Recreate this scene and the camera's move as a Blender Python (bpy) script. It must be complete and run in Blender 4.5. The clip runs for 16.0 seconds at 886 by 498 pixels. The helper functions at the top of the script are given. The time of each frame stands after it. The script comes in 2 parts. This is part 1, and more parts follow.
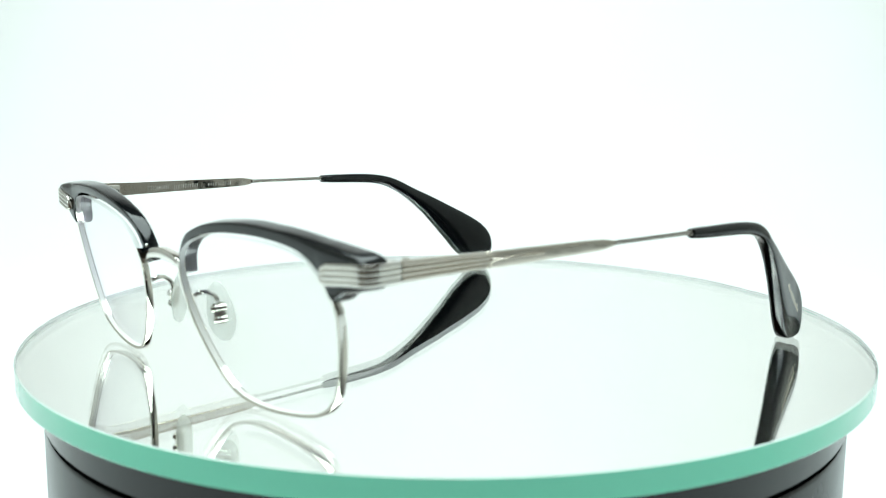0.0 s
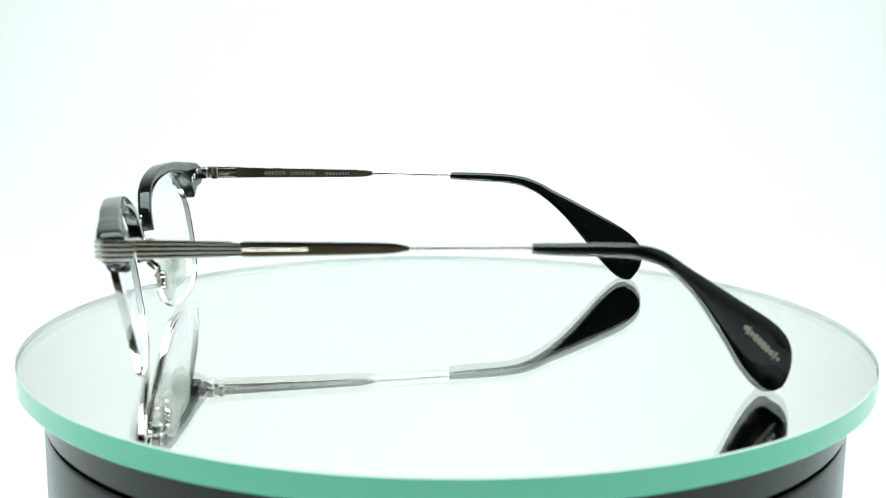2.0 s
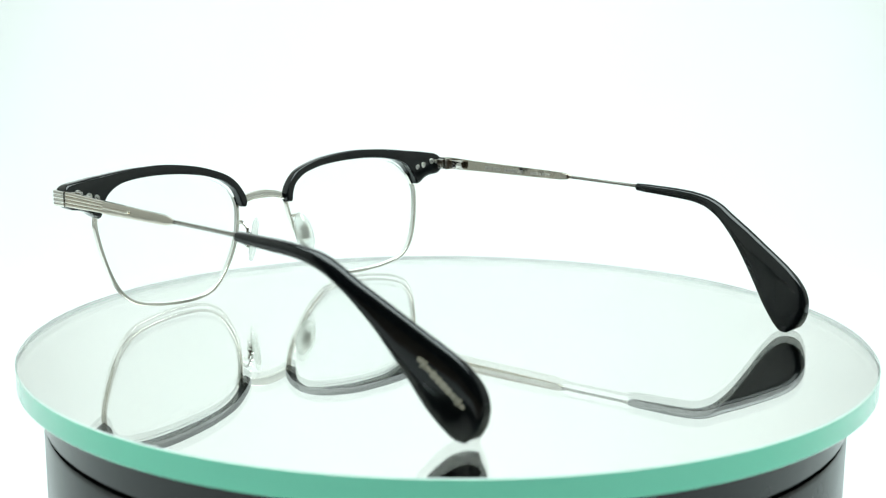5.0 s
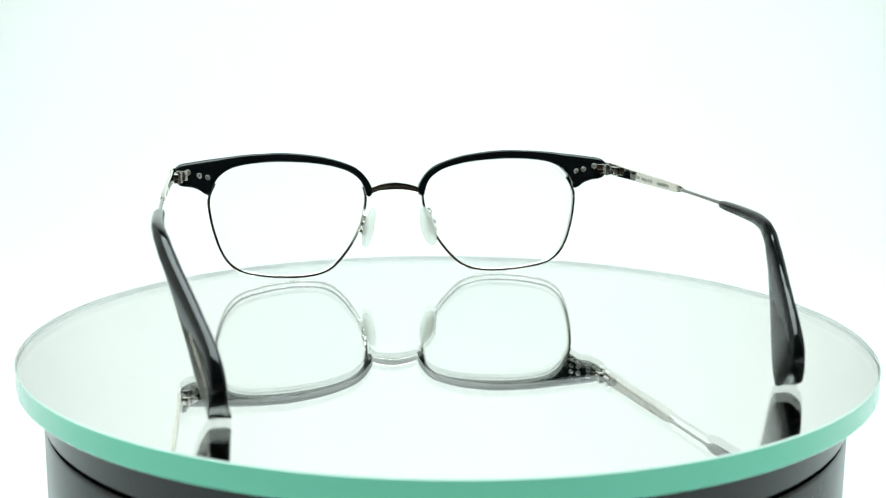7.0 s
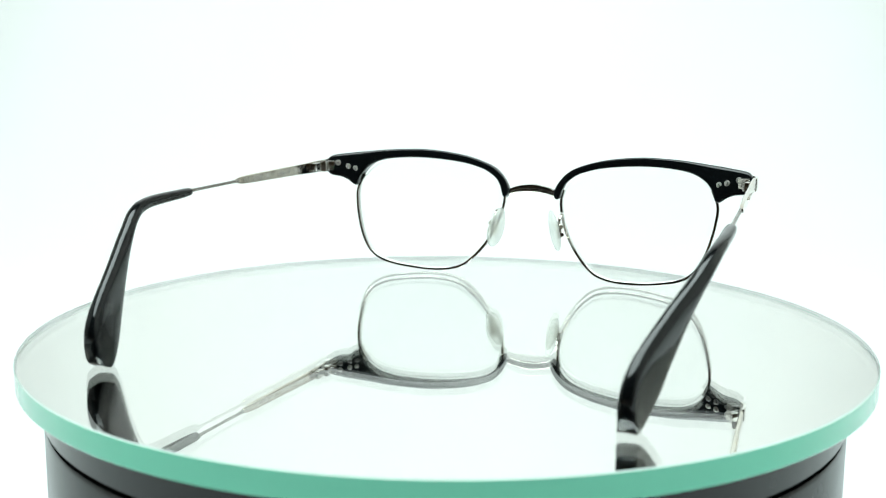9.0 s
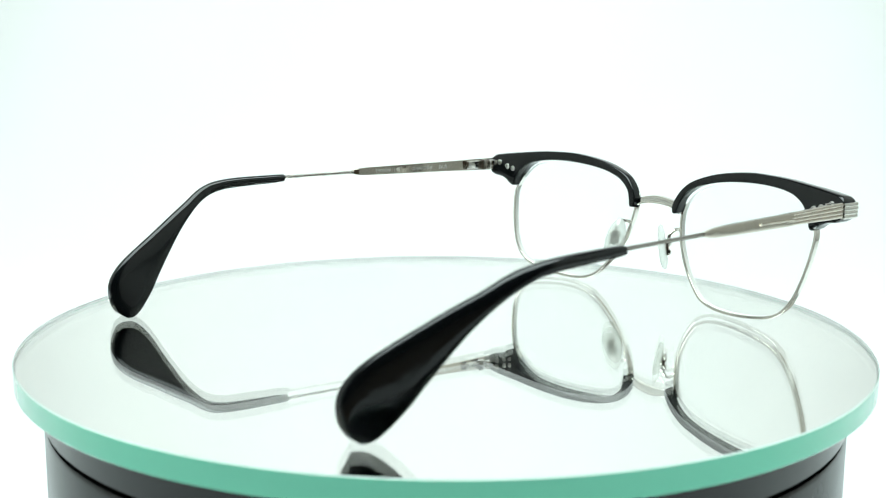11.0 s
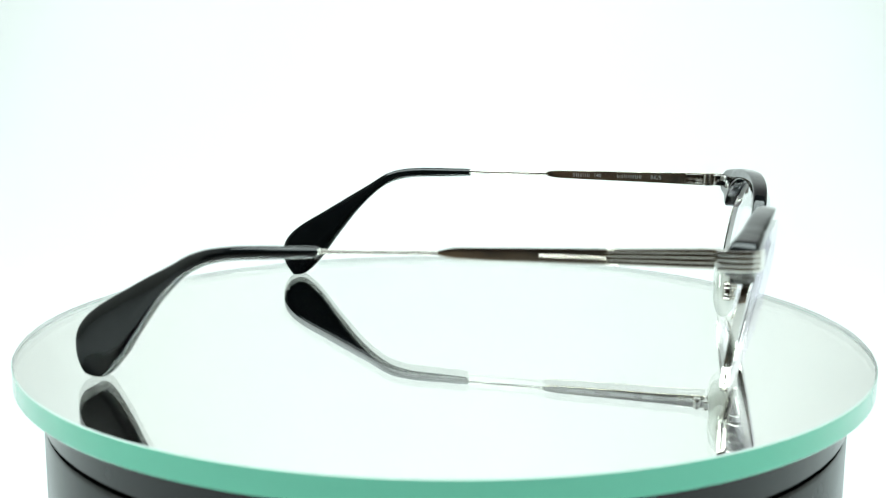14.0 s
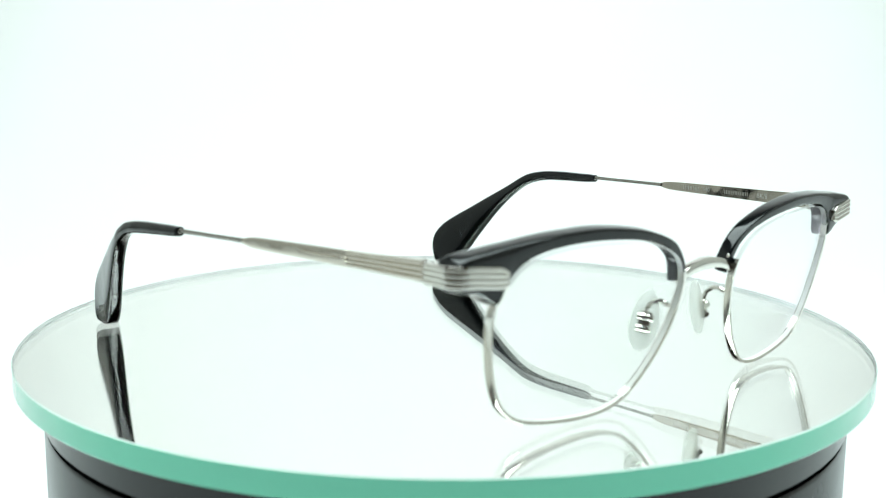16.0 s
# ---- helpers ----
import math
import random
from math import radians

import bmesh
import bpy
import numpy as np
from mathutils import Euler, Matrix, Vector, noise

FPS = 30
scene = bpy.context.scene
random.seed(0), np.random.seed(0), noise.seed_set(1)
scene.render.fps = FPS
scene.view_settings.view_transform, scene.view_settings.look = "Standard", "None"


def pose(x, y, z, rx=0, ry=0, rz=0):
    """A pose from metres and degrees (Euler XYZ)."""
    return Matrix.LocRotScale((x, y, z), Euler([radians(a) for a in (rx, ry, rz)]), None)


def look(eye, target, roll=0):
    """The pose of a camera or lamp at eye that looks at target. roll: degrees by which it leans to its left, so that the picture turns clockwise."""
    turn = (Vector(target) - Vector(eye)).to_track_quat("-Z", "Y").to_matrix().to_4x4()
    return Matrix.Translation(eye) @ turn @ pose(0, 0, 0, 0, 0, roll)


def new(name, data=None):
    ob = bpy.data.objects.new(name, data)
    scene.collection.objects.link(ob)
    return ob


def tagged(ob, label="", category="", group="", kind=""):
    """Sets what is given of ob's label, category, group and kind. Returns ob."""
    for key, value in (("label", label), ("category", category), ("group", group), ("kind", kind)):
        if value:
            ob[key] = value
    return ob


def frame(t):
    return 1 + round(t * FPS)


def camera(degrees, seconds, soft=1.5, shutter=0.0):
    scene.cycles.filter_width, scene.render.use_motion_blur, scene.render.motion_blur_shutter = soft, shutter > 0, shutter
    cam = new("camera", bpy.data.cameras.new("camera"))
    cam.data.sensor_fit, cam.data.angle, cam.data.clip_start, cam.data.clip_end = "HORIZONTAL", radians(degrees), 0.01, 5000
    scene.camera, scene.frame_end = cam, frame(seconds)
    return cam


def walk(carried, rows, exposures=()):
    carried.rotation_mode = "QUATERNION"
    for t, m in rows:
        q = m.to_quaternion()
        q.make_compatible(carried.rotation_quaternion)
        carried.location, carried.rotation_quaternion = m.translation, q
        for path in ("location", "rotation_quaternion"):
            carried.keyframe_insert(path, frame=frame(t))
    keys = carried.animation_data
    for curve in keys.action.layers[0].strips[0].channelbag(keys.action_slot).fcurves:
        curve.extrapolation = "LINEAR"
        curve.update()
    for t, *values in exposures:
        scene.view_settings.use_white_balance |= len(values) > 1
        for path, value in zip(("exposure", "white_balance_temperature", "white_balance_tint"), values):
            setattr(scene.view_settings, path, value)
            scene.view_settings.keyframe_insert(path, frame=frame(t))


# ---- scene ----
from mathutils.bvhtree import BVHTree

# The world's origin lies on the turntable's axis, on the glass plate near its top.
MM = 0.001
cam = camera(42.65, 16.0, soft=1.0)
EYE = Vector((0.0, -0.29, 0.0721))
cam.data.dof.use_dof, cam.data.dof.focus_distance, cam.data.dof.aperture_fstop = True, 0.32, 23.0
AIM = EYE + Vector((-math.sin(radians(0.174)) * math.cos(radians(9.905)),
                    math.cos(radians(0.174)) * math.cos(radians(9.905)), -math.sin(radians(9.905))))
walk(cam, [(0, look(EYE, AIM, 0.36)), (16, look(EYE, AIM, 0.36))])
scene.view_settings.exposure = 0.0


def spin(t):
    """The turntable's angle in radians at t seconds, clockwise from above."""
    turn = 2 * math.pi * t / 16
    return -0.28957 * t + 0.00347 * math.sin(turn) + 0.00474 * (math.cos(turn) - 1)


# ---- light ----
world = bpy.data.worlds.new("studio_air")
scene.world = world
world.use_nodes = True
world.node_tree.nodes["Background"].inputs["Color"].default_value = (0.9, 0.95, 1.0, 1)
world.node_tree.nodes["Background"].inputs["Strength"].default_value = 0.02


def softbox(name, eye, target, sx, sy, watts, colour):
    data = bpy.data.lights.new(name, "AREA")
    data.shape, data.size, data.size_y, data.energy, data.color = "RECTANGLE", sx, sy, watts, colour
    ob = new(name, data)
    ob.matrix_world = look(eye, target)
    return ob


COOL = (0.842, 1.0, 0.985)
softbox("overhead_softbox", (0, -0.06, 0.80), (0, -0.0599, 0), 0.95, 0.75, 16.2, COOL)
# added lamp, out of view: brightens the upper backdrop that the plate mirrors
softbox("backdrop_fill", (0, 0.36, 0.80), (0, 0.95, 0.66), 1.4, 0.25, 4.15, (0.965, 1.0, 0.965))


# ---- materials ----
def material(name, base=(0.8, 0.8, 0.8), rough=0.5, metal=0.0, **more):
    m = bpy.data.materials.new(name)
    m.use_nodes = True
    b = m.node_tree.nodes["Principled BSDF"]
    b.inputs["Base Color"].default_value = (*base, 1)
    b.inputs["Roughness"].default_value = rough
    b.inputs["Metallic"].default_value = metal
    for key, value in more.items():
        b.inputs[key.replace("_", " ")].default_value = value
    return m


def wear(m, scale, low, high, bump=0.0, grain=None, detail=4.0, stretch=(1, 1, 1), wave=0.0):
    """Uneven gloss, and a fine relief, in object space."""
    t = m.node_tree
    b = t.nodes["Principled BSDF"]
    co = t.nodes.new("ShaderNodeTexCoord")
    mp = t.nodes.new("ShaderNodeMapping")
    mp.inputs["Scale"].default_value = stretch
    t.links.new(co.outputs["Object"], mp.inputs["Vector"])
    n = t.nodes.new("ShaderNodeTexNoise")
    n.inputs["Scale"].default_value, n.inputs["Detail"].default_value = scale, detail
    t.links.new(mp.outputs["Vector"], n.inputs["Vector"])
    r = t.nodes.new("ShaderNodeMapRange")
    r.inputs["From Min"].default_value, r.inputs["From Max"].default_value = 0.3, 0.7
    r.inputs["To Min"].default_value, r.inputs["To Max"].default_value = low, high
    t.links.new(n.outputs["Fac"], r.inputs["Value"])
    t.links.new(r.outputs["Result"], b.inputs["Roughness"])
    if bump:
        g = t.nodes.new("ShaderNodeTexNoise")
        g.inputs["Scale"].default_value, g.inputs["Detail"].default_value = grain or scale * 6, 3.0
        t.links.new(mp.outputs["Vector"], g.inputs["Vector"])
        k = t.nodes.new("ShaderNodeBump")
        k.inputs["Strength"].default_value, k.inputs["Distance"].default_value = bump, 0.00005
        t.links.new(g.outputs["Fac"], k.inputs["Height"])
        if wave:
            # the slow waviness that polishing leaves
            w = t.nodes.new("ShaderNodeTexNoise")
            w.inputs["Scale"].default_value, w.inputs["Detail"].default_value = 170, 1.0
            t.links.new(mp.outputs["Vector"], w.inputs["Vector"])
            slow = t.nodes.new("ShaderNodeBump")
            slow.inputs["Strength"].default_value, slow.inputs["Distance"].default_value = wave, 0.0003
            t.links.new(w.outputs["Fac"], slow.inputs["Height"])
            t.links.new(slow.outputs["Normal"], k.inputs["Normal"])
        t.links.new(k.outputs["Normal"], b.inputs["Normal"])
    return m


def tint(m, scale, colours):
    """Two shades of the base colour, in soft patches."""
    t = m.node_tree
    n = t.nodes.new("ShaderNodeTexNoise")
    n.inputs["Scale"].default_value, n.inputs["Detail"].default_value = scale, 5.0
    co = t.nodes.new("ShaderNodeTexCoord")
    t.links.new(co.outputs["Object"], n.inputs["Vector"])
    r = t.nodes.new("ShaderNodeValToRGB")
    r.color_ramp.elements[0].position, r.color_ramp.elements[1].position = 0.35, 0.65
    for e, c in zip(r.color_ramp.elements, colours):
        e.color = (*c, 1)
    t.links.new(n.outputs["Fac"], r.inputs["Fac"])
    t.links.new(r.outputs["Color"], t.nodes["Principled BSDF"].inputs["Base Color"])
    return m


def clear_glass(name, colour, ior):
    m = bpy.data.materials.new(name)
    m.use_nodes = True
    t = m.node_tree
    t.nodes.remove(t.nodes["Principled BSDF"])
    g = t.nodes.new("ShaderNodeBsdfGlass")
    g.inputs["Color"].default_value, g.inputs["IOR"].default_value = (*colour, 1), ior
    g.inputs["Roughness"].default_value = 0.0
    t.links.new(g.outputs["BSDF"], t.nodes["Material Output"].inputs["Surface"])
    return m


def thin_lens(name, sheen, body):
    m = bpy.data.materials.new(name)
    m.use_nodes = True
    t = m.node_tree
    t.nodes.remove(t.nodes["Principled BSDF"])
    clear = t.nodes.new("ShaderNodeBsdfTransparent")
    clear.inputs["Color"].default_value = (*body, 1)
    gloss = t.nodes.new("ShaderNodeBsdfGlossy")
    gloss.inputs["Color"].default_value, gloss.inputs["Roughness"].default_value = (*sheen, 1), 0.0
    face = t.nodes.new("ShaderNodeLayerWeight")
    face.inputs["Blend"].default_value = 0.5
    steep = t.nodes.new("ShaderNodeMath")
    steep.operation = "POWER"
    steep.inputs[1].default_value = 5.0
    t.links.new(face.outputs["Facing"], steep.inputs[0])
    f = t.nodes.new("ShaderNodeMath")
    f.operation, f.inputs[1].default_value, f.inputs[2].default_value = "MULTIPLY_ADD", 0.5, 0.012
    t.links.new(steep.outputs["Value"], f.inputs[0])
    mix = t.nodes.new("ShaderNodeMixShader")
    t.links.new(f.outputs["Value"], mix.inputs[0])
    t.links.new(clear.outputs["BSDF"], mix.inputs[1])
    t.links.new(gloss.outputs["BSDF"], mix.inputs[2])
    t.links.new(mix.outputs["Shader"], t.nodes["Material Output"].inputs["Surface"])
    return m


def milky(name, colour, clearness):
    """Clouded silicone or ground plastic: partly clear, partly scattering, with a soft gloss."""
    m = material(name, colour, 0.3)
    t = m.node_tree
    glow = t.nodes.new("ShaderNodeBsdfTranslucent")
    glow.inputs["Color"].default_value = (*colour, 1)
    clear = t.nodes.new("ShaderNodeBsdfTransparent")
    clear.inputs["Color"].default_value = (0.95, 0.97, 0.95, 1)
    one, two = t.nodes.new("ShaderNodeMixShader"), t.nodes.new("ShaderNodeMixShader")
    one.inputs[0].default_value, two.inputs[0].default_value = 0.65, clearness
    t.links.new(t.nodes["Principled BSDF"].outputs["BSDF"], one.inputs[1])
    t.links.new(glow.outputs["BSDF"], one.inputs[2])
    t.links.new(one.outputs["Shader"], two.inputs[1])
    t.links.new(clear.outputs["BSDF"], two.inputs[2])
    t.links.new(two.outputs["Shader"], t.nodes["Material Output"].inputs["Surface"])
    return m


def glass_edge(name, colour):
    """The ground green edge of thick glass: a green body under a gloss that is total from inside."""
    m = bpy.data.materials.new(name)
    m.use_nodes = True
    t = m.node_tree
    t.nodes.remove(t.nodes["Principled BSDF"])
    body, gloss = t.nodes.new("ShaderNodeBsdfDiffuse"), t.nodes.new("ShaderNodeBsdfGlossy")
    body.inputs["Color"].default_value = (*colour, 1)
    gloss.inputs["Roughness"].default_value = 0.2
    f, mix = t.nodes.new("ShaderNodeFresnel"), t.nodes.new("ShaderNodeMixShader")
    f.inputs["IOR"].default_value = 1.5
    # the sheen of a polished edge seen along its face
    face, steep, most = t.nodes.new("ShaderNodeLayerWeight"), t.nodes.new("ShaderNodeMath"), t.nodes.new("ShaderNodeMath")
    face.inputs["Blend"].default_value = 0.5
    steep.operation, steep.inputs[1].default_value, most.operation = "POWER", 3.0, "MAXIMUM"
    t.links.new(face.outputs["Facing"], steep.inputs[0])
    t.links.new(steep.outputs["Value"], most.inputs[0])
    t.links.new(f.outputs["Fac"], most.inputs[1])
    t.links.new(most.outputs["Value"], mix.inputs[0])
    t.links.new(body.outputs["BSDF"], mix.inputs[1])
    t.links.new(gloss.outputs["BSDF"], mix.inputs[2])
    t.links.new(mix.outputs["Shader"], t.nodes["Material Output"].inputs["Surface"])
    return m


PAPER = tint(material("white_paper", (0.82, 0.84, 0.84), 0.8), 3.0, ((0.81, 0.835, 0.835), (0.83, 0.845, 0.84)))
# tone of the added side panels, set for what metal and acetate reflect
SIDE_REFLECTOR = tint(material("pale_reflector", (0.48, 0.47, 0.44), 0.9), 6.0, ((0.46, 0.45, 0.42), (0.50, 0.49, 0.465)))
# brown patches stand in for brown things mirrored in the arms
WALL = tint(material("dark_room_shell", (0.06, 0.055, 0.05), 0.85), 2.4, ((0.045, 0.038, 0.032), (0.17, 0.105, 0.06)))
ACETATE = wear(material("black_acetate", (0.004, 0.005, 0.0056), 0.08, IOR=1.46), 220, 0.05, 0.13, 0.03, 900, wave=0.25)
SILVER = wear(material("polished_silver", (0.83, 0.80, 0.75), 0.1, 1.0), 300, 0.06, 0.16, 0.03, 2500, wave=0.3)
BRUSHED = wear(material("antique_silver", (0.72, 0.655, 0.575), 0.1, 1.0), 250, 0.05, 0.13, 0.04, 3000, wave=0.4)
DULL = wear(material("dull_steel", (0.36, 0.34, 0.31), 0.2, 1.0), 400, 0.15, 0.28, 0.05, 3000)
SATIN = wear(material("satin_steel", (0.62, 0.605, 0.57), 0.42, 1.0), 400, 0.36, 0.5, 0.05, 3000)
ENGRAVED = material("pale_engraving", (0.7, 0.69, 0.67), 0.5, 1.0)
GILT = wear(material("pale_gold_inlay", (0.46, 0.42, 0.33), 0.1, IOR=1.53), 220, 0.06, 0.16, 0.03, 900)
SILICONE = milky("clear_silicone", (0.985, 0.98, 0.96), 0.68)
DEMO = thin_lens("coated_lens", (0.93, 0.88, 1.0), (0.985, 0.99, 0.987))
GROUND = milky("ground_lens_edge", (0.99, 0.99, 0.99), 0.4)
GLASS = clear_glass("plate_glass", (1.0, 1.0, 0.998), 1.5)
MIRROR = material("silvering", (0.99, 0.993, 0.968), 0.0, 1.0)
BEVEL = glass_edge("pale_glass_bevel", (0.74, 0.9, 0.83))
# white put in for the light that shows through the plate's far edge
RIM = material("painted_rim_light", (0.95, 0.97, 0.96), 0.6)
EDGE = glass_edge("green_glass_edge", (0.28, 0.92, 0.66))
LACQUER = wear(material("black_lacquer", (0.012, 0.012, 0.013), 0.2), 40, 0.14, 0.28, 0.03, 700)
# near-black in place of shade, for the turntable's gap and the rivet slots
RECESS_SHADE = material("recess_shade", (0.004, 0.004, 0.004), 0.6)


# ---- mesh helpers ----
def part(name, bm, mat, parent=None, label="", crease=40):
    me = bpy.data.meshes.new(name)
    bmesh.ops.recalc_face_normals(bm, faces=bm.faces)
    bm.to_mesh(me)
    bm.free()
    for m in (mat if isinstance(mat, (list, tuple)) else [mat]):
        me.materials.append(m)
    for f in me.polygons:
        f.use_smooth = True
    if crease:
        me.set_sharp_from_angle(angle=radians(crease))
    ob = new(name, me)
    ob.parent = parent
    if label:
        tagged(ob, label)
    return ob


def empty(name):
    ob = new(name)
    ob.empty_display_size = 0.01
    return ob


def spline(points, steps, closed=False):
    """A smooth curve through a few control points (Catmull-Rom)."""
    p = [np.array(q, float) for q in points]
    n = len(p)
    out = []
    for i in range(n if closed else n - 1):
        if closed:
            a, b, c, d = p[i - 1], p[i], p[(i + 1) % n], p[(i + 2) % n]
        else:
            a, b, c, d = p[max(i - 1, 0)], p[i], p[i + 1], p[min(i + 2, n - 1)]
        for k in range(steps):
            u = k / steps
            out.append(0.5 * (2 * b + (c - a) * u + (2 * a - 5 * b + 4 * c - d) * u * u + (3 * b - a - 3 * c + d) * u ** 3))
    if not closed:
        out.append(p[-1])
    return out


def loft(rings, closed=False, caps=True, bm=None, slot=0):
    """Skin over rings of points (in millimetres), each ring closed."""
    bm = bm or bmesh.new()
    vs = [[bm.verts.new(Vector(q) * MM) for q in ring] for ring in rings]
    n = len(vs[0])
    for i in range(len(vs) if closed else len(vs) - 1):
        a, b = vs[i], vs[(i + 1) % len(vs)]
        for j in range(n):
            f = bm.faces.new((a[j], a[(j + 1) % n], b[(j + 1) % n], b[j]))
            f.material_index = slot
    if caps and not closed:
        bm.faces.new(vs[0]).material_index = slot
        bm.faces.new(vs[-1]).material_index = slot
    return bm


def tube(path, radius, sides=10, bm=None):
    """A round wire along a path (millimetres); radius may be a list."""
    rings = []
    for i, q in enumerate(path):
        q = Vector(q)
        way = (Vector(path[min(i + 1, len(path) - 1)]) - Vector(path[max(i - 1, 0)])).normalized()
        side = way.cross(Vector((0, 0, 1)))
        side = side.normalized() if side.length > 0.05 else Vector((1, 0, 0))
        up = side.cross(way).normalized()
        r = radius[i] if isinstance(radius, (list, tuple)) else radius
        rings.append([q + (side * math.cos(a) + up * math.sin(a)) * r for a in (2 * math.pi * k / sides for k in range(sides))])
    return loft(rings, bm=bm)


def lathe(profile, sides=96, slots=None):
    """A turned body from (radius, height) in millimetres; ends close on the axis."""
    bm = bmesh.new()
    rings = [[bm.verts.new(Vector((r * math.cos(2 * math.pi * k / sides), r * math.sin(2 * math.pi * k / sides), z)) * MM)
              for k in range(sides)] for r, z in profile]
    for i in range(len(rings) - 1):
        for k in range(sides):
            f = bm.faces.new((rings[i][k], rings[i][(k + 1) % sides], rings[i + 1][(k + 1) % sides], rings[i + 1][k]))
            f.material_index = slots[i] if slots else 0
    bm.faces.new(rings[0]).material_index = slots[-2] if slots else 0
    bm.faces.new(rings[-1]).material_index = slots[-1] if slots else 0
    return bm


def block(bm, centre, size, turn=None, round_=0.2):
    """A box with bevelled edges (millimetres) added to bm."""
    made = bmesh.ops.create_cube(bm, size=1.0)["verts"]
    m = Matrix.Translation(Vector(centre) * MM) @ (turn or Matrix.Identity(4)) @ Matrix.Diagonal((*(Vector(size) * MM), 1))
    bmesh.ops.transform(bm, matrix=m, verts=made)
    edges = list({e for v in made for e in v.link_edges})
    bmesh.ops.bevel(bm, geom=edges, offset=round_ * MM, segments=2, affect="EDGES", profile=0.5)
    return bm


def pin(bm, centre, axis, radius, height, sides=14):
    """A short rod with softened ends (millimetres) added to bm."""
    c, a = Vector(centre), Vector(axis).normalized()
    s = a.orthogonal().normalized()
    u = a.cross(s)
    rings = []
    for h, r in ((-0.5, 0.8), (-0.42, 1.0), (0.42, 1.0), (0.5, 0.75)):
        rings.append([c + a * (h * height) + (s * math.cos(w) + u * math.sin(w)) * (r * radius)
                      for w in (2 * math.pi * k / sides for k in range(sides))])
    return loft(rings, bm=bm)


# ---- studio ----
def build_studio():
    bm = bmesh.new()
    section = [(-0.32, -0.085), (0.45, -0.085)]
    section += [(0.45 + 0.5 * math.sin(a), 0.415 - 0.5 * math.cos(a)) for a in (math.pi / 2 * k / 24 for k in range(1, 25))]
    section += [(0.95, 1.15)]
    rows = [[bm.verts.new((x, y, z)) for y, z in section] for x in (-0.729, -0.36, 0, 0.36, 0.729)]
    for a, b in zip(rows, rows[1:]):
        for i in range(len(section) - 1):
            bm.faces.new((a[i], a[i + 1], b[i + 1], b[i]))
    sweep = part("backdrop", bm, PAPER)
    tagged(sweep, "seamless white paper backdrop, curved up behind the turntable", "backdrop", kind="structure")
    thick = sweep.modifiers.new("thickness", "SOLIDIFY")
    thick.thickness, thick.offset = 0.004, -1
    # panels out of view, added to reflect in the metal and bounce light
    for name, x in (("wall_panel_east", 0.74), ("wall_panel_west", -0.74)):
        bm = bmesh.new()
        block(bm, (x * 1000, 250, 520), (20, 1400, 1210), round_=2)
        tagged(part(name, bm, SIDE_REFLECTOR), "unseen pale side panel added to shape the reflections", "panel", kind="structure")
    # unseen room shell round the set, coloured dark so the metal mirrors darkness
    for name, c, size in (("floor", (0, 0, -110), (5000, 5000, 40)), ("ceiling", (0, 0, 2020), (5000, 5000, 40)),
                          ("wall_north", (0, 2480, 955), (4960, 40, 2080)), ("wall_south", (0, -2480, 955), (4960, 40, 2080)),
                          ("wall_east", (2480, 0, 955), (40, 4920, 2080)), ("wall_west", (-2480, 0, 955), (40, 4920, 2080))):
        bm = bmesh.new()
        block(bm, c, size, round_=2)
        tagged(part(name, bm, WALL), "unseen room shell, coloured dark and brown for the reflections", "wall", kind="structure")


# ---- turntable ----
def build_turntable():
    base = empty("turntable")
    tagged(base, "round black lacquered turntable standing on white paper", "turntable")
    body = lathe([(98, -85), (100.5, -84), (100.5, -16.7), (100.1, -15.7), (95, -15.6)], 128)
    part("body", body, LACQUER, base)
    # the gap's shade is put in as a near-black ring
    part("gap", lathe([(98.1, -15.59), (98.1, -14.7)], 96), RECESS_SHADE, base, "near-black ring for the shaded gap between body and platter")
    platter = part("platter", lathe([(95, -14.69), (100.1, -14.6), (100.5, -14.2), (100.5, -6.0), (99.9, -5.35), (90, -5.3)], 128), LACQUER, base,
                   "black lacquered platter that turns")
    # the silvering lies 4.5 mm under the top, within a rim whitened as if lit
    plate = lathe([(106.0, -4.1), (106.0, -5.1), (106.1, -5.25), (106.5, -4.8), (106.5, 0.1), (106.25, 0.4)], 192, [4, 4, 1, 1, 3, 2, 0])
    # added white ring inside the glass, in place of light coming through the edge
    lining = [[(106.2 * math.cos(a), 106.2 * math.sin(a), z) for a in (2 * math.pi * k / 192 for k in range(192))] for z in (-4.0, 0.1)]
    loft(lining, caps=False, bm=plate, slot=4)
    glass = part("glass_plate", plate, [GLASS, EDGE, MIRROR, BEVEL, RIM], crease=15)
    for f in glass.data.polygons:
        if len(f.vertices) > 4:
            f.use_smooth = False
    tagged(glass, "round mirror-backed glass plate with a green edge on the turntable", "glass plate")
    return platter, glass


# ---- eyeglasses: x to the wearer's right, y ahead, z up, in millimetres ----
def bow(x):
    """The rear face of the front: how far ahead it lies at x."""
    return 7.0 - 6.0 * (abs(x) / 59) ** 2


def rake(x, z):
    """The plane of the lenses, which leans back towards the bottom."""
    return bow(x) + 0.2 * z - 3.3


LENS = [(59.2, 26.5), (58.9, 21.5), (57.9, 16.5), (56.2, 11.2), (53.8, 7.0), (50.2, 4.1), (45, 2.5), (38, 1.5), (31, 1.2), (25.5, 1.8),
        (21.4, 3.4), (17.6, 6.8), (14.2, 11.2), (11.4, 16.4), (9.9, 21.4), (9.4, 25.5), (10.4, 29.2), (13.2, 32.5), (19.4, 35.3),
        (28.5, 36.8), (38, 37.3), (46.5, 36.9), (53.0, 35.2), (57.2, 31.2)]


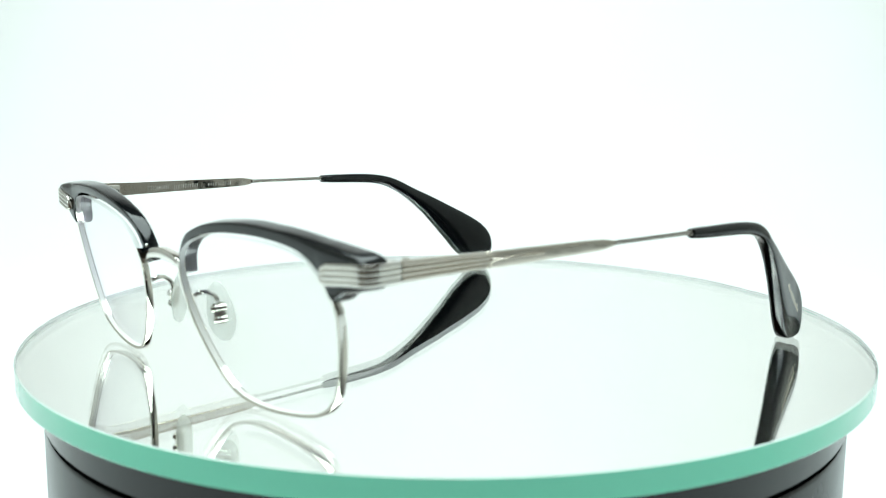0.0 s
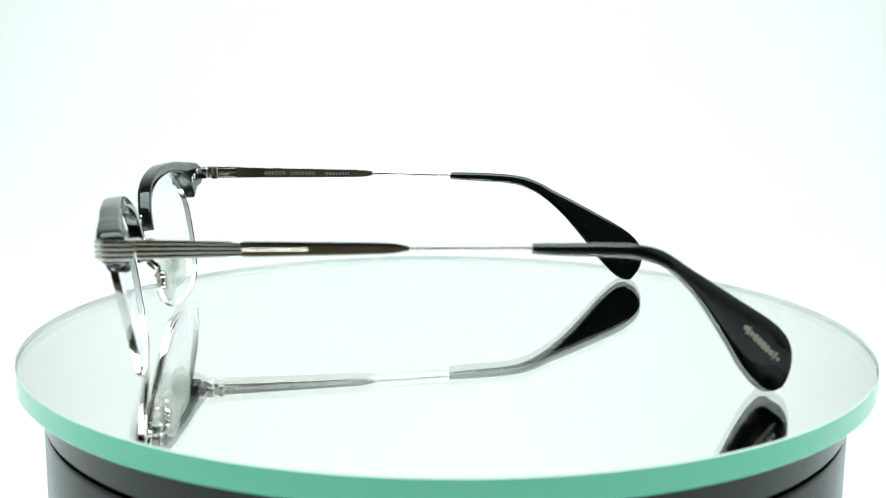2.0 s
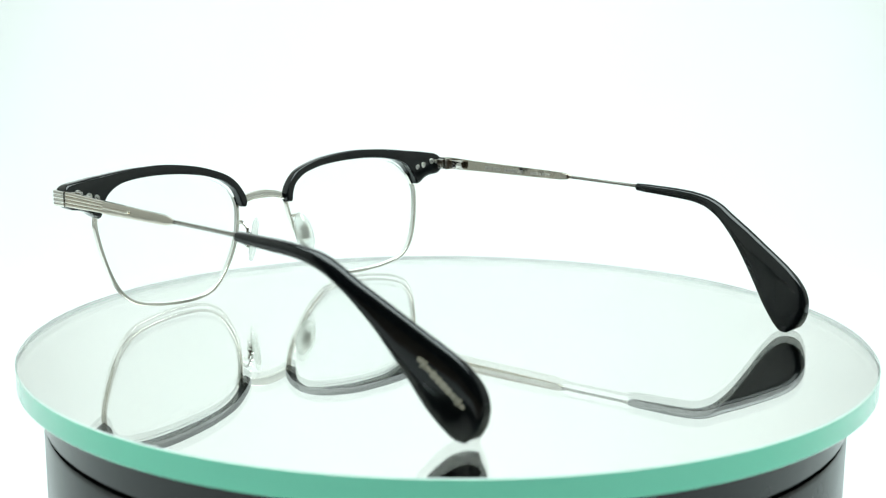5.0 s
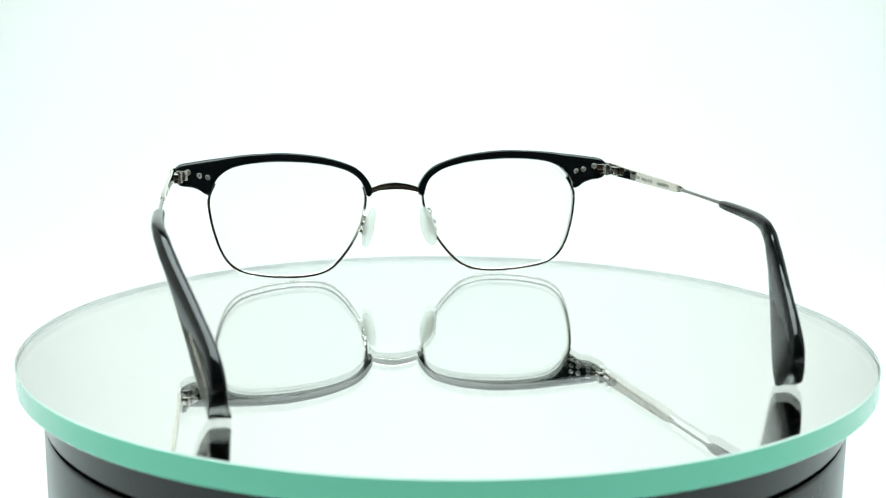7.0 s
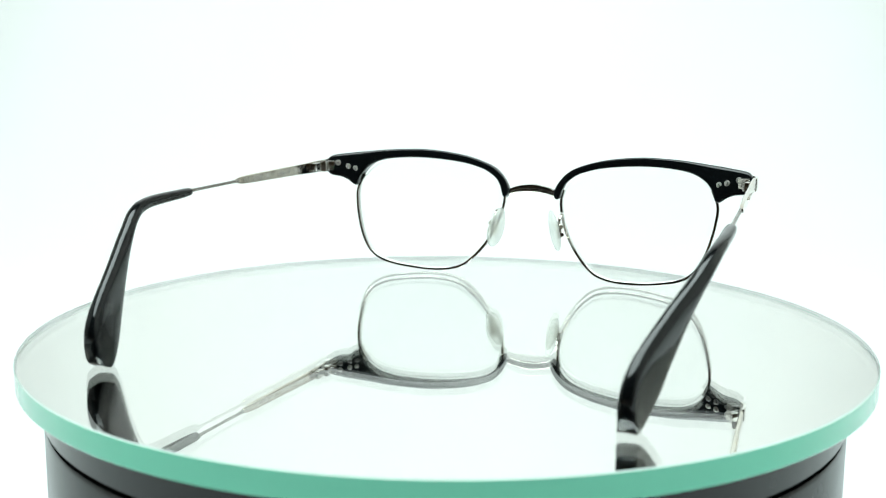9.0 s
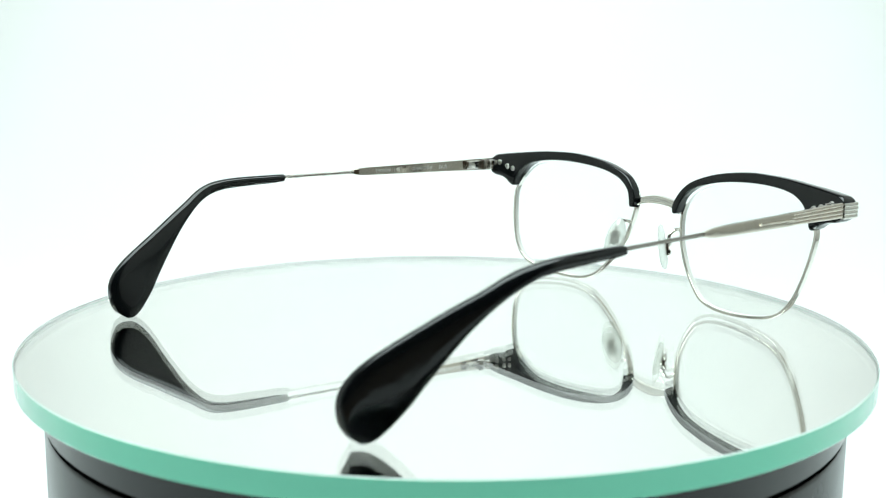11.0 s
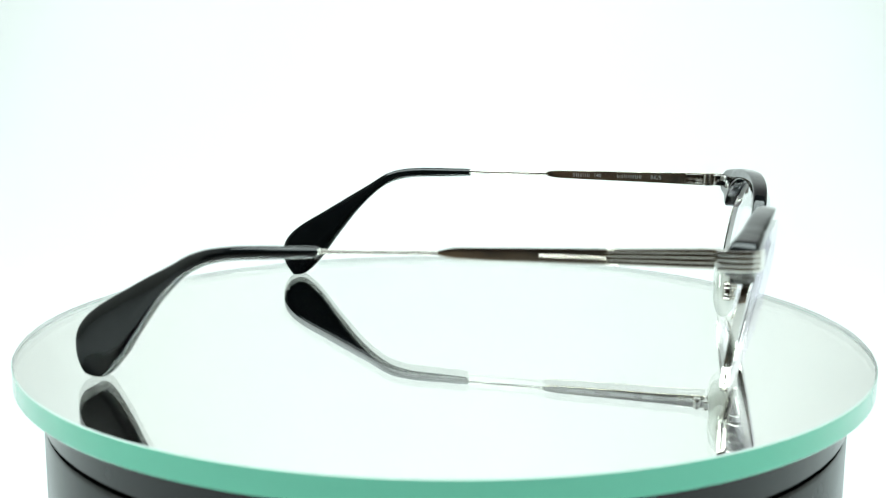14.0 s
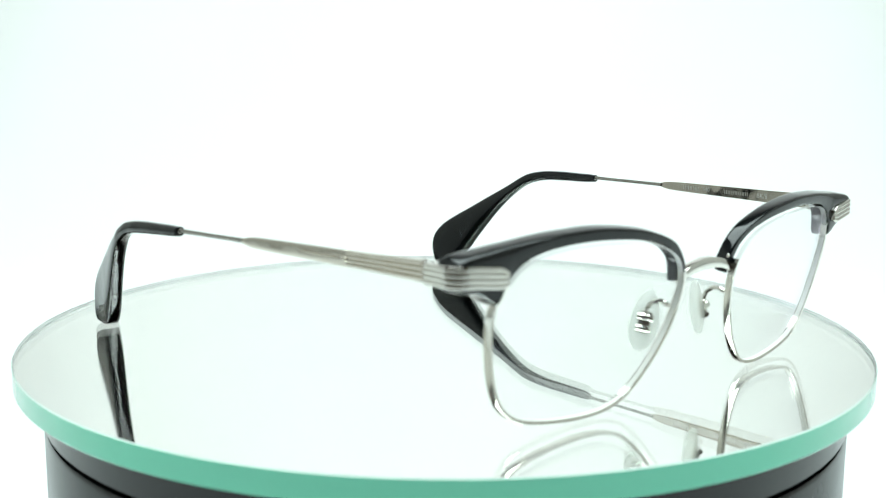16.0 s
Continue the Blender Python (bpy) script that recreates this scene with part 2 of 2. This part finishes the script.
def lens_outline(steps=6, grow=0.0):
    c = np.array((34.5, 20.0))
    return [q + (q - c) / np.linalg.norm(q - c) * grow for q in spline(LENS, steps, True)]


def build_rim(glasses, s):
    # the wire runs below the brow, from its outer flange to its inner end
    mid = spline(LENS[-1:] + LENS[:16] + [(10.1, 28.6)], 6)
    n = len(mid)
    rings = []
    for i, q in enumerate(mid):
        way = mid[min(i + 1, n - 1)] - mid[max(i - 1, 0)]
        out = np.array((-way[1], way[0])) / np.linalg.norm(way)
        if np.dot(out, q - np.array((34.5, 20.0))) < 0:
            out = -out
        y = rake(q[0], q[1])
        ring = []
        for dy, r in ((-0.55, -0.4), (-0.6, -0.36), (-0.6, 0.33), (-0.55, 0.38), (-0.45, 0.4), (0.85, 0.4), (0.99, 0.36), (1.02, 0.32), (1.02, -0.3), (0.98, -0.37)):
            p = q + out * r
            ring.append((s * p[0], y + dy, p[1]))
        rings.append(ring)
    part("eyewire", loft(rings), SILVER, glasses, "thin polished silver eyewire", crease=18)
    bm = bmesh.new()
    edge = lens_outline(4, -0.46)
    c = np.array((34.5, 20.0))
    for side in (-0.35, 0.85):
        loops = []
        for f in (1.0, 0.8, 0.6, 0.4, 0.2):
            loop = []
            for q in edge:
                p = c + (q - c) * f
                loop.append(bm.verts.new(Vector((s * p[0], rake(p[0], p[1]) + side + 1.4 * (1 - f * f), p[1])) * MM))
            loops.append(loop)
        heart = bm.verts.new(Vector((s * c[0], rake(*c) + side + 1.4, c[1])) * MM)
        m = len(edge)
        for a, b in zip(loops, loops[1:]):
            for j in range(m):
                bm.faces.new((a[j], a[(j + 1) % m], b[(j + 1) % m], b[j]))
        for j in range(m):
            bm.faces.new((loops[-1][j], loops[-1][(j + 1) % m], heart))
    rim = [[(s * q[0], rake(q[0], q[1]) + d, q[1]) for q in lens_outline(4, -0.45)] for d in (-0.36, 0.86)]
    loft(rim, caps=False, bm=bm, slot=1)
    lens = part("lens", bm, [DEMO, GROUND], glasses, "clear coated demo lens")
    lens.visible_shadow = False


def build_brow(glasses, s):
    top = [(69.2, 36.2), (67.6, 37.5), (64.2, 38.1), (61.8, 38.4), (59.5, 38.7), (57.5, 38.9), (55.5, 39.1), (52, 39.5), (47.5, 39.9), (42.8, 40.1),
           (36.4, 40.2), (30, 39.7), (23.4, 38.7), (18.1, 37.3), (13.5, 35.5), (10.9, 33.6), (9.2, 31.6), (7.9, 29.3), (7.5, 27.3), (8.0, 25.9)]
    low = [(68.8, 31.9), (67.2, 30.9), (64.2, 30.4), (62, 29.5), (60.2, 28.2), (58.7, 28.0), (57.6, 31.0), (55.2, 34.0), (51.2, 36.1), (45.2, 37.1),
           (38, 37.4), (30, 37.0), (23.5, 36.2), (19, 35.2), (15.5, 34.0), (13.2, 32.6), (11.5, 31.1), (10.5, 29.4), (9.9, 27.6), (9.5, 25.9)]
    a, b = spline(top, 5), spline(low, 5)
    n = len(a)
    rings = []
    for i in range(n):
        u = i / (n - 1)
        end = min(1.0, 0.55 + 0.45 * min(i, n - 1 - i) / 2.0) if min(i, n - 1 - i) < 2 else 1.0
        mid, half = (a[i] + b[i]) / 2, (a[i] - b[i]) / 2 * end
        deep = (5.7 - 2.5 * min(1.0, u * 1.25)) * (0.75 + 0.25 * end)
        ring = []
        for k in range(28):
            w = 2 * math.pi * (k + 0.5) / 28
            cx, cz = math.cos(w), math.sin(w)
            px, pz = math.copysign(abs(cx) ** 0.3, cx), math.copysign(abs(cz) ** 0.3, cz)
            q = mid + half * pz
            y = bow(q[0]) + 0.16 * (q[1] - 33) + (0.5 + 0.5 * px) * deep - (0.5 if u > 0.5 else u)
            # the front edge of the top is shaved down
            drop = 0.5 * max(0.0, px) * max(0.0, pz)
            ring.append((s * q[0], y, q[1] - drop))
        rings.append(ring)
    brow = part("brow_bar", loft(rings), ACETATE, glasses, "glossy black acetate brow bar")
    for x, z in ((65.3, 35.1), (61.9, 33.95), (59.5, 33.3)):
        bm = bmesh.new()
        y = bow(x) + 0.16 * (z - 33)
        dome = [(0.95, 0.3), (0.95, -0.12), (0.9, -0.24), (0.76, -0.3), (0.36, -0.34), (0.12, -0.35)]
        loft([[(s * x + r * math.cos(w), y + d, z + r * math.sin(w)) for w in (2 * math.pi * k / 16 for k in range(16))] for r, d in dome], bm=bm)
        # the slot across its head: a near-black bar in place of its shade
        plain = set(bm.faces)
        block(bm, (s * x, y - 0.34, z), (1.1, 0.06, 0.2), Matrix.Rotation(radians(25 * x), 4, "Y"), 0.02)
        for f in set(bm.faces) - plain:
            f.material_index = 1
        part("rivet", bm, [SATIN, RECESS_SHADE], brow, "small slotted silver rivet")
    bm = bmesh.new()
    pin(bm, (s * 8.6, bow(8) + 1.6, 29.2), (-s, 0.1, 0.2), 0.45, 1.2)
    part("dowel", bm, SILVER, brow, "tiny silver dowel")


def rib_profile(height, depth, ribs, lift):
    """A band's section as (out, up): ribbed outside, flat inside."""
    pts = [(-depth, -height / 2 + 0.1), (-depth, height / 2 - 0.1), (-depth + 0.12, height / 2)]
    steps = 33
    for k in range(steps):
        v = k / (steps - 1)
        crown = 0.07 * (1 - (2 * v - 1) ** 4)
        pts.append((crown + lift * abs(math.sin(math.pi * ribs * v)) ** 0.22 - lift, height / 2 * (1 - 2 * v)))
    pts.append((-depth + 0.12, -height / 2))
    return pts


def band(path, sections):
    """Sweep upright sections along a plan path of (x, y, z)."""
    rings = []
    for i, q in enumerate(path):
        way = Vector(path[min(i + 1, len(path) - 1)]) - Vector(path[max(i - 1, 0)])
        out = Vector((-way.y, way.x, 0)).normalized()
        rings.append([Vector(q) + out * o + Vector((0, 0, h)) for o, h in sections[i]])
    return loft(rings)


def build_endpiece(glasses, s):
    plan = spline([(58.2, 6.7, 33.0), (61.5, 6.4, 33.4), (65.5, 5.9, 33.9), (68.6, 5.2, 34.1), (70.2, 3.6, 34.2), (70.6, 1.4, 34.2), (70.5, -2.3, 34.2)], 6)
    secs = []
    for i in range(len(plan)):
        u = i / (len(plan) - 1)
        secs.append(rib_profile(4.3 * min(1, 0.3 + 7 * u) ** 0.5 - 0.4 * u, 0.9, 4, 0.28))
    bm = band(plan, secs)
    if s < 0:
        bmesh.ops.scale(bm, vec=(-1, 1, 1), verts=bm.verts)
    part("endpiece", bm, SILVER, glasses, "ribbed silver endpiece wrapped round the corner")


def build_hinge(glasses, s):
    bm = bmesh.new()
    block(bm, (s * 67.0, -1.6, 34.4), (2.4, 3.6, 3.0), Matrix.Rotation(radians(-s * 20), 4, "Z"), 0.25)
    hinge = part("hinge", bm, SILVER, glasses, "polished silver barrel hinge")
    for z, h in ((35.5, 0.62), (34.85, 0.6), (34.2, 0.62), (33.55, 0.6), (32.9, 0.62)):
        bm = bmesh.new()
        pin(bm, (s * 67.9, -5.2, z), (0, 0, 1), 1.15, h)
        part("knuckle", bm, SILVER, hinge)
    bm = bmesh.new()
    pin(bm, (s * 67.9, -5.2, 35.95), (0, 0, 1), 0.7, 0.5)
    part("screw", bm, SILVER, hinge)
    bm = bmesh.new()
    block(bm, (s * 68.6, -8.9, 34.4), (1.5, 5.2, 2.7), round_=0.3)
    part("leaf", bm, SILVER, hinge)


def arm_x(y, s=-1):
    """The middle of an arm's thickness, out from the middle of the face; the right arm toes out a little more."""
    x = float(np.interp(-y, [0, 11, 55, 79, 90, 98, 103, 108, 114, 123, 133.5, 140], [69.7, 70.0, 71.6, 72.0, 72.1, 71.9, 71.3, 70.2, 68.2, 64.9, 61.2, 59.1]))
    return x + (float(np.interp(-y, [30, 80, 140], [0.0, 0.4, 1.0])) if s > 0 else 0.0)


def build_temple(glasses, s):
    """One arm: ribbed plate, wire, and the black tip; the right one droops a little."""
    def dz(y):
        if s < 0:
            return float(np.interp(-y, [84, 99, 107, 118, 127, 137], [0.0, 0.3, 0.4, 0.0, -0.35, -0.3]))
        return float(np.interp(-y, [0, 20, 55, 79, 105, 119, 135], [0.3, -0.1, -0.7, -1.3, -1.6, -0.7, -0.3]))

    def dy(y):
        return float(np.interp(-y, [100, 139], [0.0, 0.6] if s < 0 else [-0.2, -1.1]))

    ys = [-2.75, -4, -8, -12, -16, -20, -22.4, -22.8, -26, -30, -36, -42, -48, -50, -51.5, -52.7, -53.6, -54.3, -54.9]
    hs = [3.8, 3.8, 3.7, 3.5, 3.3, 3.15, 3.1, 3.1, 3.0, 2.9, 2.75, 2.6, 2.4, 2.3, 2.15, 1.85, 1.5, 1.15, 0.95]
    path, secs = [], []
    for y, h in zip(ys, hs):
        path.append((arm_x(y, s) + 0.55, y, 34.25 + dz(y)))
        secs.append(rib_profile(h, min(0.95, h * 0.5), 4, 0.32 if y > -22.6 else 0.0))
    bm = band(path, secs)
    if s < 0:
        bmesh.ops.scale(bm, vec=(-1, 1, 1), verts=bm.verts)
    temple = part("temple", bm, BRUSHED, glasses, "slim antique silver temple, ribbed near the hinge")
    bm = bmesh.new()
    tilt = Matrix.Rotation(radians(s * 2.5), 4, "Z")
    block(bm, (s * (arm_x(-29, s) + 0.78), -29, 34.25 + dz(-29)), (0.5, 13.0, 0.5), tilt, 0.18)
    part("spine", bm, BRUSHED, temple, "raised polished spine", crease=60)
    wire = [(s * arm_x(y, s), y, 34.25 + dz(y) * 1.0 - 0.006 * (-54 - y)) for y in (-54.2, -60, -66, -72, -80.5)]
    part("wire", tube(wire, [0.5, 0.46, 0.46, 0.46, 0.5], 10), DULL, temple, "thin polished wire")

    top = [(-79, 35.1), (-86, 34.95), (-92, 34.8), (-97, 34.5), (-101, 34.0), (-104.5, 33.2), (-108, 31.6), (-112, 29.1), (-117, 26.2), (-123, 22.7),
           (-129, 19.2), (-133.2, 16.5), (-136.2, 14.0), (-138.2, 11.2), (-138.9, 8.2), (-138.4, 4.8), (-136.9, 1.9)]
    low = [(-79, 32.7), (-86, 32.35), (-92, 32.0), (-96.5, 31.7), (-99.8, 31.25), (-102.5, 30.6), (-105, 29.7), (-108, 28.0), (-111.5, 25.1), (-115.6, 20.8),
           (-119.8, 15.4), (-123.1, 10.9), (-125.7, 7.1), (-128.2, 3.9), (-130.3, 1.7), (-132, 0.5), (-134.1, -0.1)]
    a, b = spline(top, 4), spline(low, 4)
    rings = []
    n = len(a)
    for i in range(n):
        u = i / (n - 1)
        close = min(1.0, 0.88 + 0.06 * min(i, n - 1 - i))
        mid, half = (a[i] + b[i]) / 2, (a[i] - b[i]) / 2 * close
        wide = float(np.interp(u, [0, 0.3, 0.5, 0.8, 1.0], [1.45, 1.55, 1.75, 2.15, 2.2])) * close
        twist = float(np.interp(u, [0.35, 0.6, 0.85, 1.0], [0.0, 0.5, 1.1, 1.1]))
        power = float(np.interp(u, [0, 0.3, 0.55, 0.8], [0.9, 0.8, 0.6, 0.46]))
        edge = float(np.interp(u, [0.2, 0.45, 0.75, 1.0], [0.0, 0.3, 0.26, 0.06]))
        ring = []
        for k in range(32):
            w = 2 * math.pi * (k + 0.5) / 32
            cx, cz = math.cos(w), math.sin(w)
            px, pz = math.copysign(abs(cx) ** power, cx), math.copysign(abs(cz) ** power, cz)
            q = mid + half * pz
            if s > 0 and pz < 0:
                # the right tip's neck is a little fuller below
                q = q + np.array((0.25, -0.35)) * -pz * math.sin(math.pi * min(1.0, max(0.0, (u - 0.3) / 0.5)))
            y = q[0]
            ring.append((s * (arm_x(y, s) + px * wide * (1.0 - edge * pz) + twist * pz), y + dy(y), max(q[1] + dz(y) * min(1.0, max(0.0, q[1] / 8)), 0.43)))
        rings.append(ring)
    part("temple_tip", loft(rings), ACETATE, temple, "glossy black acetate tip flared like a paddle")
    bm = bmesh.new()
    pin(bm, (s * arm_x(-79, s), -79.05, 34.05 + dz(-79)), (0, 1, 0), 0.62, 0.5)
    part("collar", bm, SILVER, temple)
    return temple


def build_bridge(glasses):
    rings = []
    for q in spline([(-9.4, 26.7), (-8.0, 27.3), (-5.4, 28.2), (-2.4, 28.68), (0, 28.82), (2.4, 28.68), (5.4, 28.2), (8.0, 27.3), (9.4, 26.7)], 6):
        x, z = q
        h = 1.27 - 0.3 * abs(x) / 9
        y = bow(x) + 0.3
        ring = []
        for k in range(14):
            w = 2 * math.pi * k / 14
            cy, cz = math.cos(w), math.sin(w)
            ring.append((x, y + 0.9 + 1.0 * math.copysign(abs(cy) ** 0.3, cy), z + h * math.copysign(abs(cz) ** 0.3, cz)))
        rings.append(ring)
    part("bridge", loft(rings), SILVER, glasses, "arched polished silver bridge")


def build_pad(glasses, s):
    c = Vector((s * 9.5, 0.3, 16.6))
    tall = Vector((s * 0.24, -0.06, -1.0)).normalized()
    face = Vector((-s * 0.82, -0.55, 0)).normalized()
    face = (face - tall * face.dot(tall)).normalized()
    wide = tall.cross(face)
    rings = []
    for d, f in ((-1.0, 0.55), (-0.9, 0.8), (-0.55, 0.95), (0.0, 1.0), (0.5, 0.93), (0.85, 0.72), (1.0, 0.4)):
        ring = []
        for k in range(28):
            w = 2 * math.pi * k / 28
            egg = 3.0 + 0.4 * math.cos(w)
            p = c + tall * (6.6 * math.cos(w) * f) + wide * (egg * math.sin(w) * f) + face * (d * 1.0)
            ring.append(p)
        rings.append(ring)
    pad = part("nose_pad", loft(rings), SILICONE, glasses, "translucent silicone nose pad")
    bm = bmesh.new()
    back = c - face * 1.1
    turn = Matrix((wide, face, tall)).transposed().to_4x4()
    block(bm, back - face * 0.3 + tall * 0.3, (2.7, 1.3, 4.6), turn, 0.35)
    pin(bm, back - face * 0.8 - tall * 0.8, wide, 0.8, 3.4)
    pin(bm, back - face * 0.7 + tall * 1.6, wide, 0.7, 3.0)
    part("pad_box", bm, SILVER, pad, "small silver pad box with its screw")
    start = Vector((s * 10.3, rake(10, 21) - 1.0, 21.0))
    path = [start, start + Vector((0, -1.6, 0.5)), start + Vector((s * 0.6, -3.4, 0.2)), back - face * 1.2 - tall * 3.0, back - face * 0.8 - tall * 1.0]
    path = [Vector(q) for q in spline([tuple(v) for v in path], 5)]
    part("pad_arm", tube(path, 0.5, 8), SILVER, glasses, "curved silver pad arm")


def bars(parent, s, y0, count, z, h):
    """A line of engraving too small to read: fine upright bars in pairs, on an arm's inner face."""
    tilt = Matrix.Rotation(radians(s * 2.5), 4, "Z")
    for k in range(count):
        y = y0 - 1.12 * k
        x = s * (arm_x(y, s) - 0.43)
        bm = bmesh.new()
        block(bm, (x, y, z), (0.06, 0.2, h), tilt, 0.02)
        block(bm, (x, y - 0.5, z), (0.06, 0.16, h), tilt, 0.02)
        part("engraved_mark", bm, ENGRAVED, parent)


def words(parent, s, text, y, z, size):
    """Lettering on an arm's inner face, read from inside."""
    cu = bpy.data.curves.new("lettering", "FONT")
    cu.body, cu.size, cu.extrude, cu.align_x, cu.align_y = text, size * MM, 0.00002, "CENTER", "CENTER"
    ob = new("lettering", cu)
    me = bpy.data.meshes.new_from_object(ob)
    bpy.data.objects.remove(ob)
    me.materials.append(ENGRAVED)
    ob = new("lettering", me)
    ob.parent = parent
    ob.matrix_local = pose(s * (arm_x(y, s) - 0.42) * MM, y * MM, z * MM, 90, 0, -s * 90 + s * 2.5)
    return ob


def build_inlay(temple, s):
    """The pale gold ornament let into the outer face of the tip: a cartouche with a star at each end."""
    a, b = Vector((-125.7, 15.7)), Vector((-134.6, 7.5))
    tip = next(c for c in temple.children if c.name.startswith("temple_tip")).data
    skin = BVHTree.FromPolygons([v.co for v in tip.vertices], [tuple(p.vertices) for p in tip.polygons])
    for i, (f, r) in enumerate(((0.02, 0.55), (0.11, 0.8), (0.22, 0.62), (0.33, 0.85), (0.44, 0.8), (0.55, 0.85), (0.66, 0.8), (0.77, 0.68), (0.88, 0.85), (0.98, 0.5))):
        q = a + (b - a) * f
        bm = bmesh.new()
        at, out, _, _ = skin.ray_cast(Vector((s * 0.2, q.x * MM, q.y * MM)), Vector((-s, 0, 0)))
        at = at / MM - out * 0.1
        if i in (1, 8):
            along = out.orthogonal()
            for k in range(3):
                turn = (Matrix.Rotation(radians(60 * k + 20), 3, out) @ along).normalized()
                block(bm, at, (0.25, 2.1, 0.5), Matrix((out, turn, out.cross(turn))).transposed().to_4x4(), 0.08)
        else:
            pin(bm, at, out, r, 0.25, 12)
        part("ornament", bm, GILT, temple, "pale gold ornament")


def build_glasses():
    g = empty("eyeglasses")
    tagged(g, "browline eyeglasses in black acetate and silver, standing open on glass", "eyeglasses")
    for s in (1, -1):
        build_brow(g, s)
        build_rim(g, s)
        build_endpiece(g, s)
        build_hinge(g, s)
        build_pad(g, s)
        temple = build_temple(g, s)
        if s > 0:
            bars(temple, s, -20.5, 6, 34.0, 1.05)
            bars(temple, s, -28.6, 7, 33.85, 1.05)
            bars(temple, s, -39.4, 7, 33.65, 0.9)
        else:
            words(temple, s, "BK/S", -20.5, 34.2, 1.7)
            bars(temple, s, -25.0, 7, 34.25, 1.0)
            words(temple, s, "140", -38.4, 34.25, 1.6)
            bars(temple, s, -41.0, 5, 34.25, 1.0)
            build_inlay(temple, s)
    build_bridge(g)
    return g


build_studio()
PLATTER, PLATE = build_turntable()
GLASSES = build_glasses()


def motions():
    stand = Matrix(((-0.63484, -0.77264, 0, -0.05432), (0.77264, -0.63484, 0, -0.04423), (0, 0, 1, 0.0), (0, 0, 0, 1)))
    times = [0.25 * k for k in range(65)]
    walk(GLASSES, [(t, Matrix.Rotation(spin(t), 4, "Z") @ stand) for t in times])
    walk(PLATE, [(t, Matrix.Rotation(spin(t), 4, "Z") @ pose(0, 0.0004, 0)) for t in times])
    walk(PLATTER, [(t, Matrix.Rotation(spin(t), 4, "Z")) for t in times])


motions()
